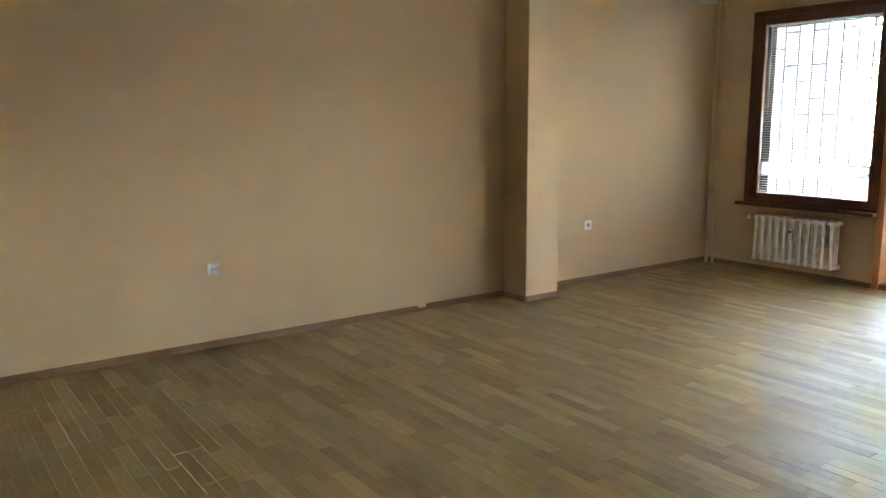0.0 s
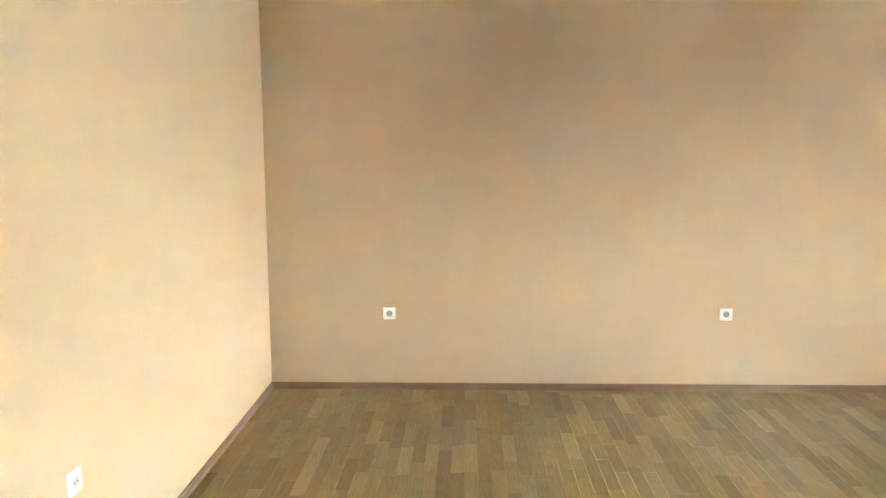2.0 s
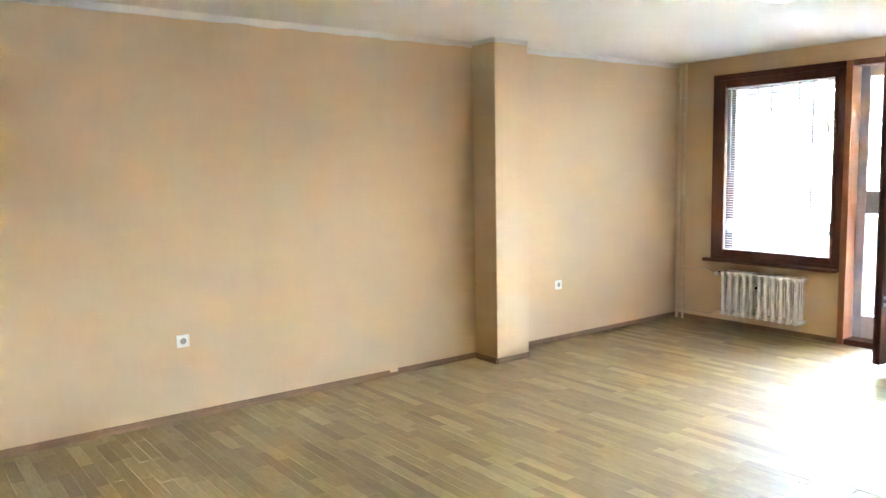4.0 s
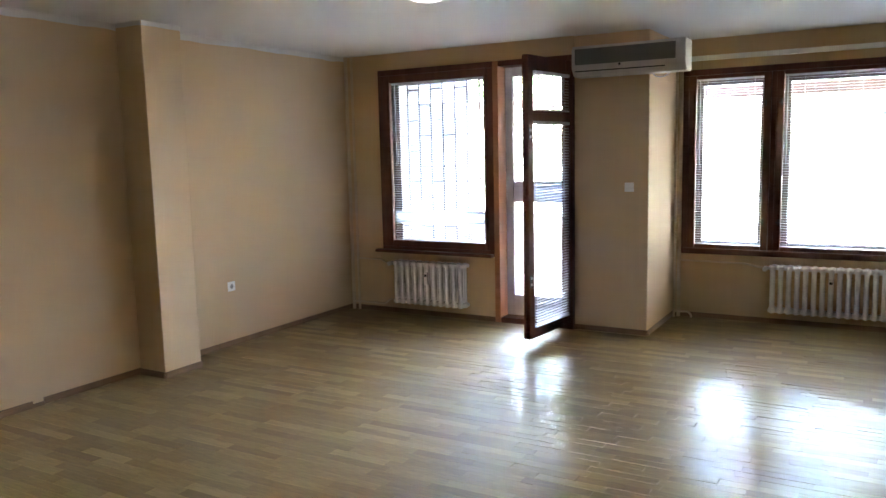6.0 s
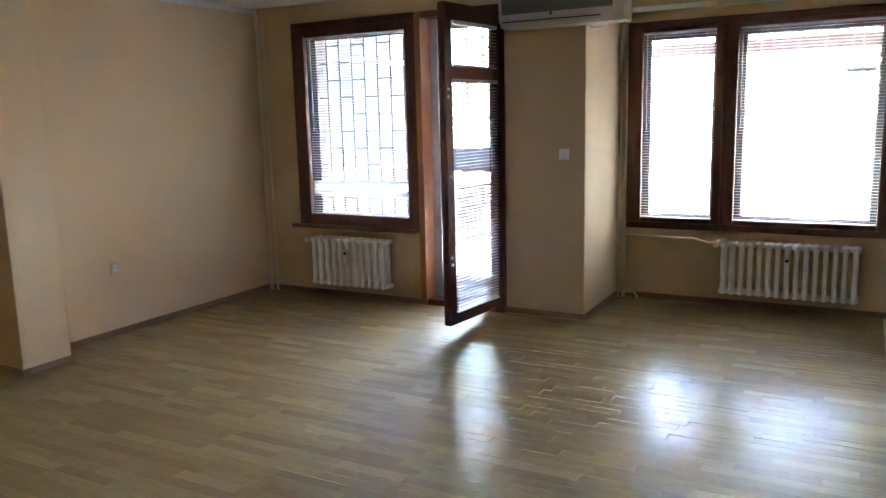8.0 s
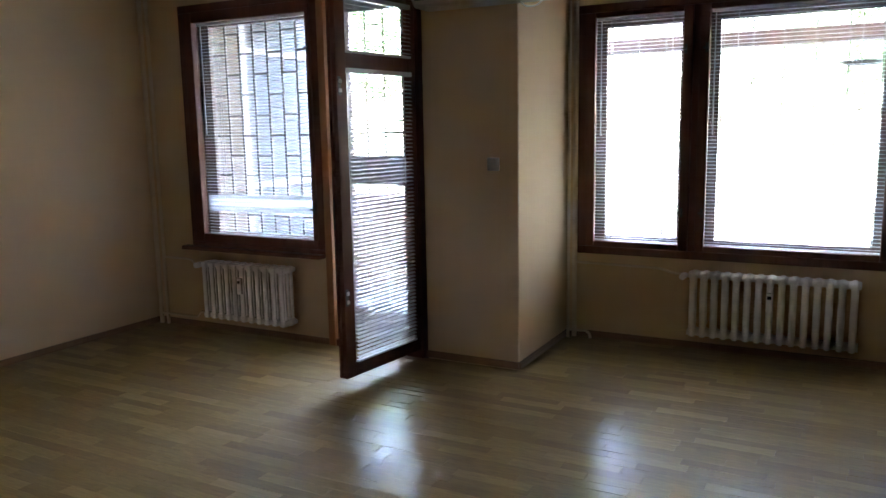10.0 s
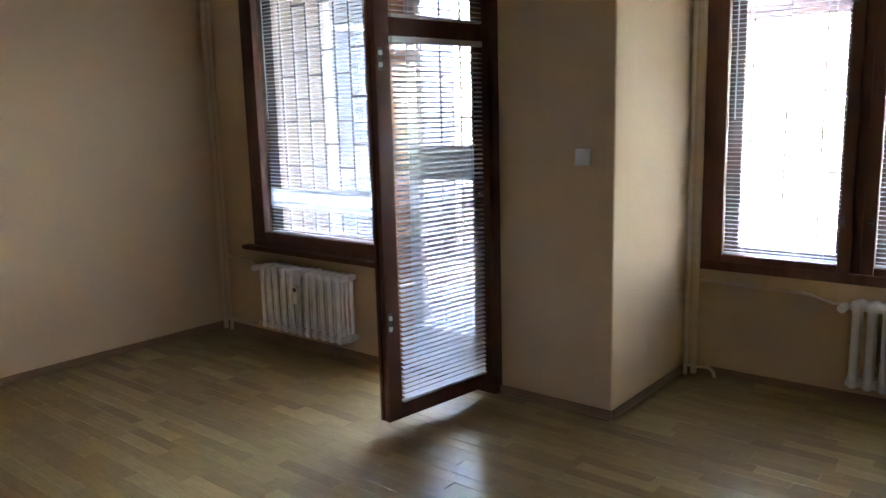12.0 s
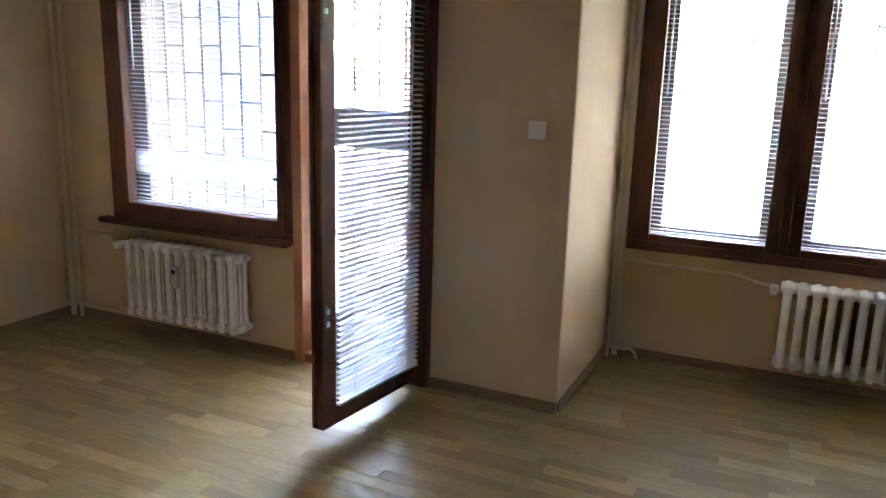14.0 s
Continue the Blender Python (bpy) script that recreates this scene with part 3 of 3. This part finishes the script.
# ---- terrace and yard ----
setting("wall_terrace", box(-0.30, -0.05, Y1 + T, 1.22, -0.04, 2.62), PLASTER, "plastered end wall of the terrace, its shade put into the colour")
# Added out of view, to keep side light off the corner of the long wall.
setting("wall_light_block", box(PX0, PX0 + 0.15, Y2 + T + 0.002, 2.2, -0.04, 2.858), PLASTER, "unseen wall added to block side light from the terrace")
screen = thing("glazed_screen", "grey metal framed screen of frosted glass, darkened in place of shade", "screen", "", pose(-0.12, 1.222, -0.04))
for y in (0.002, 1.7):
    part("post", box(0, 0.06, y, y + 0.07, 0, 2.735, 0.004), IRON, screen)
for z in (0.0, 1.02, 2.26, 2.67):
    part("rail", box(0.005, 0.055, 0.072, 1.7, z, z + 0.06, 0.004), IRON, screen)
for z0, z1 in ((0.06, 1.02), (1.08, 2.26), (2.32, 2.67)):
    part("glass_panel", box(0.027, 0.033, 0.072, 1.7, z0, z1), SCREEN, screen)
# Unseen slab, added only to dim the sky light on terrace and door.
setting("sky_block_roof", box(-1.2, PX0 - 0.002, Y1 + T + 0.002, 2.35, 2.70, 2.85), PLASTER, "unseen slab added to cut sky light over the terrace door")
# Added slab, its depth set to block high sky and darken the floor below.
setting("sky_block_slab", box(PX0, 8.5, Y2 + T + 0.002, 6.6, 2.86, 3.05), PLASTER, "deep slab added to block the high sky over the wide window")
setting("parapet", box(-9.0, 1.6, 3.0, 3.15, -0.04, 0.80, 0.01), PARAPET, "grey rendered low wall along the terrace")
beam = thing("pergola_beam", "pinkish concrete beam on two posts over the terrace edge", "beam", "", pose(-2.0, 3.2, -0.04))
part("beam", box(0, 11.5, 0, 0.16, 2.22, 2.35, 0.008), PINK, beam)
for x in (0.1, 11.2):
    part("post", box(x, x + 0.18, 0.0, 0.16, 0, 2.22, 0.008), PINK, beam)
disc = thing("hanging_tray", "dull green round metal tray hung outside the grille", "tray", "", pose(4.93, Y2 + T + 0.17, 1.865))
bm = bmesh.new()
rings = [[bm.verts.new((math.cos(k * math.tau / 24) * r, math.sin(k * math.tau / 24) * r, z)) for k in range(24)] for r, z in ((0.05, 0.0), (0.10, 0.004), (0.125, 0.022), (0.128, 0.034), (0.12, 0.030), (0.09, 0.010), (0.04, 0.006))]
for p, q in zip(rings, rings[1:]):
    for k in range(24):
        bm.faces.new((p[k], p[(k + 1) % 24], q[(k + 1) % 24], q[k]))
bm.faces.new(rings[0][::-1]), bm.faces.new(rings[-1])
part("dish", bm, TRAY, disc, "", True)
part("hook", tube([(0, -0.13, 0.02), (0, -0.13, 0.30), (0, -0.17 + 0.03, 0.32)], 0.004, 8), IRON, disc)
part("stem", tube([(0, -0.132, 0.022), (0, -0.1, 0.03)], 0.004, 8), IRON, disc)


def tree(label, x, y, h, r, seed):
    """A tapered trunk with limbs and a crown of many small leaf clumps with gaps."""
    q = random.Random(seed)
    t = thing("tree", label, "tree", "trees in the yard", pose(x, y, -0.3))
    bm = bmesh.new()
    heads = []

    def limb(a, b, r0, r1):
        a, b = Vector(a), Vector(b)
        d = (b - a).normalized()
        u = d.orthogonal().normalized()
        w = d.cross(u)
        ra = [bm.verts.new(a + r0 * (math.cos(k * math.tau / 7) * u + math.sin(k * math.tau / 7) * w)) for k in range(7)]
        rb = [bm.verts.new(b + r1 * (math.cos(k * math.tau / 7) * u + math.sin(k * math.tau / 7) * w)) for k in range(7)]
        for k in range(7):
            bm.faces.new((ra[k], ra[(k + 1) % 7], rb[(k + 1) % 7], rb[k]))

    limb((0, 0, 0), (0.1, 0.05, h * 0.45), 0.16, 0.11)
    limb((0.1, 0.05, h * 0.45), (0.0, 0.1, h * 0.85), 0.11, 0.04)
    for k in range(11):
        a = k * 2.4 + q.uniform(-0.3, 0.3)
        z0 = h * (0.35 + 0.045 * k)
        e = Vector((math.cos(a) * r * q.uniform(0.5, 0.9), math.sin(a) * r * q.uniform(0.5, 0.9), z0 + h * q.uniform(0.08, 0.2)))
        limb((0.07, 0.05, z0), e, 0.05, 0.012)
        heads.append(e)
    part("trunk", bm, BARK, t, "", True)
    verts, faces = [], []
    for k in range(5200):
        c = heads[q.randrange(len(heads))] + Vector((q.gauss(0, 1), q.gauss(0, 1), q.gauss(0, 0.8))) * r * 0.27
        u = Vector((q.gauss(0, 1), q.gauss(0, 1), q.gauss(0, 1))).normalized()
        w = u.orthogonal().normalized()
        s = q.uniform(0.05, 0.10)
        n0 = len(verts)
        verts += [tuple(c - u * s), tuple(c + w * s * 0.5), tuple(c + u * s), tuple(c - w * s * 0.5 + u.cross(w) * s * 0.2)]
        faces.append((n0, n0 + 1, n0 + 2, n0 + 3))
    me = bpy.data.meshes.new("crown")
    me.from_pydata(verts, [], faces)
    me.materials.append(LEAF)
    crown = new("crown", me)
    crown.parent = t
    tagged(crown, kind="stuff")


tree("green leafy tree in the yard", 6.4, 10.5, 4.6, 1.9, 3)
tree("green leafy tree beside the others", 8.9, 13.0, 5.4, 2.2, 4)
tree("green leafy tree at the back of the yard", 4.3, 17.0, 5.0, 2.1, 5)
tree("green leafy tree over the terrace", -1.6, 7.5, 5.0, 2.0, 6)

# ---- ceiling lamp ----
lamp = thing("ceiling_lamp", "round opal glass ceiling lamp, switched on", "lamp", "", pose(2.57, -2.58, H))
part("base", tube([(0, 0, 0), (0, 0, -0.022)], 0.10, 28), PLASTIC, lamp)
bm = bmesh.new()
rings = []
for k in range(8):
    a = k / 7 * math.pi / 2
    rr, zz = 0.17 * math.cos(a) + 0.0008, -0.022 - 0.095 * math.sin(a)
    rings.append([bm.verts.new((rr * math.cos(j * math.tau / 28), rr * math.sin(j * math.tau / 28), zz)) for j in range(28)])
for p, q in zip(rings, rings[1:]):
    for j in range(28):
        bm.faces.new((p[j], q[j], q[(j + 1) % 28], p[(j + 1) % 28]))
bm.faces.new(rings[0]), bm.faces.new(rings[-1][::-1])
part("shade", bm, OPAL, lamp, "glowing opal glass shade", True)


# ---- oak strip parquet ----
def parquet_material(name, per_object):
    """Varnished oak: a tone for each strip, long grain, worn gloss."""
    m = bpy.data.materials.new(name)
    m.use_nodes = True
    n, l = m.node_tree.nodes, m.node_tree.links
    b = n["Principled BSDF"]
    geo = n.new("ShaderNodeNewGeometry")
    rnd = n.new("ShaderNodeObjectInfo").outputs["Random"] if per_object else geo.outputs["Random Per Island"]
    tone = n.new("ShaderNodeValToRGB")
    e = tone.color_ramp.elements
    e[0].position, e[0].color = 0.0, (0.203, 0.118, 0.041, 1)
    e[1].position, e[1].color = 1.0, (0.357, 0.238, 0.096, 1)
    for pos, c in ((0.12, (0.227, 0.141, 0.048, 1)), (0.55, (0.261, 0.169, 0.059, 1)), (0.88, (0.300, 0.199, 0.072, 1))):
        k = e.new(pos)
        k.color = c
    l.new(rnd, tone.inputs[0])
    mp = n.new("ShaderNodeMapping")
    mp.inputs["Scale"].default_value = (0.12, 1, 1)
    l.new(geo.outputs["Position"], mp.inputs[0])
    off = n.new("ShaderNodeVectorMath")
    off.operation = "MULTIPLY_ADD"
    l.new(rnd, off.inputs[0])
    off.inputs[1].default_value = (7, 13, 5)
    l.new(mp.outputs[0], off.inputs[2])
    grain, wear, fine = (n.new("ShaderNodeTexNoise") for _ in range(3))
    grain.inputs["Scale"].default_value, grain.inputs["Detail"].default_value = 110, 5
    wear.inputs["Scale"].default_value, wear.inputs["Detail"].default_value = 2.2, 5
    fine.inputs["Scale"].default_value, fine.inputs["Detail"].default_value = 14, 3
    l.new(off.outputs[0], grain.inputs[0])
    l.new(geo.outputs["Position"], wear.inputs[0])
    l.new(geo.outputs["Position"], fine.inputs[0])
    g = n.new("ShaderNodeMapRange")
    g.inputs[1].default_value, g.inputs[2].default_value, g.inputs[3].default_value, g.inputs[4].default_value = 0.3, 0.7, 0.84, 1.14
    l.new(grain.outputs[0], g.inputs[0])
    col = n.new("ShaderNodeMix")
    col.data_type, col.blend_type = "RGBA", "MULTIPLY"
    col.inputs[0].default_value = 1
    l.new(tone.outputs[0], col.inputs[6])
    l.new(g.outputs[0], col.inputs[7])
    l.new(col.outputs[2], b.inputs["Base Color"])
    r = n.new("ShaderNodeMapRange")
    r.inputs[1].default_value, r.inputs[2].default_value, r.inputs[3].default_value, r.inputs[4].default_value = 0.3, 0.7, 0.44, 0.56
    l.new(wear.outputs[0], r.inputs[0])
    l.new(r.outputs[0], b.inputs["Roughness"])
    b.inputs["IOR"].default_value, b.inputs["Specular IOR Level"].default_value = 1.5, 0.3
    b.inputs["Coat Weight"].default_value, b.inputs["Coat Roughness"].default_value = 0.17, 0.2
    bp = n.new("ShaderNodeBump")
    bp.inputs["Strength"].default_value, bp.inputs["Distance"].default_value = 0.4, 0.003
    l.new(fine.outputs[0], bp.inputs["Height"])
    l.new(bp.outputs[0], b.inputs["Normal"])
    return m


OAK, OAK_REST = parquet_material("oak_strip", True), parquet_material("oak_strips", False)
PL, PW, GAP = 0.36, 0.068, 0.00015
NEAR = (1.9, 4.4, -2.75, -0.78)      # the stretch of floor passed nearest
rng = random.Random(11)


def strip_shape(x0, x1, y0, y1, tx, ty, dz):
    """Corners and faces of one strip with eased edges and a slight tilt."""
    cx, cy, c = (x0 + x1) / 2, (y0 + y1) / 2, 0.0004
    top = [(x, y, dz + (x - cx) * tx + (y - cy) * ty) for x, y in ((x0 + c, y0 + c), (x1 - c, y0 + c), (x1 - c, y1 - c), (x0 + c, y1 - c))]
    low = [(x, y, -0.0025) for x, y in ((x0, y0), (x1, y0), (x1, y1), (x0, y1))]
    return top + low, [(0, 1, 2, 3)] + [(k + 4, (k + 1) % 4 + 4, (k + 1) % 4, k) for k in range(4)]


floor = tagged(new("floor"), "varnished oak strip parquet, worn and glossy", "", "", "structure")
kinds = []
for k in range(14):
    vs, fs = strip_shape(-PL / 2 + GAP, PL / 2 - GAP, -PW / 2 + GAP, PW / 2 - GAP, rng.gauss(0, 0.003), rng.gauss(0, 0.015), rng.uniform(-0.0002, 0.0001))
    me = bpy.data.meshes.new("strip")
    me.from_pydata(vs, [], fs)
    me.materials.append(OAK)
    kinds.append(me)
verts, faces = [], []
row, y = 0, YB
while y < Y2:
    y1 = min(y + PW, Y2)
    x = -PL * rng.random()
    xe = XR
    xs = PX1 if y1 > Y1 + 0.01 else 0.0
    while x < xe:
        a, b = max(x, xs), min(x + PL, xe)
        if b - a > 0.01:
            whole = b - a > PL - 1e-6 and y1 - y > PW - 1e-6
            if whole and NEAR[0] < a and b < NEAR[1] and NEAR[2] < y and y1 < NEAR[3]:
                share("strip", kinds[rng.randrange(14)], pose((a + b) / 2, (y + y1) / 2, 0), floor)
            else:
                vs, fs = strip_shape(a + GAP, b - GAP, y + GAP, y1 - GAP, rng.gauss(0, 0.003), rng.gauss(0, 0.015), rng.uniform(-0.0002, 0.0001))
                n0 = len(verts)
                verts += vs
                faces += [tuple(i + n0 for i in f) for f in fs]
        x += PL
    y, row = y1, row + 1
me = bpy.data.meshes.new("strips")
me.from_pydata(verts, [], faces)
me.materials.append(OAK_REST)
rest = new("strips", me)
rest.parent = floor
tagged(rest, "oak parquet strips in staggered rows", kind="stuff")
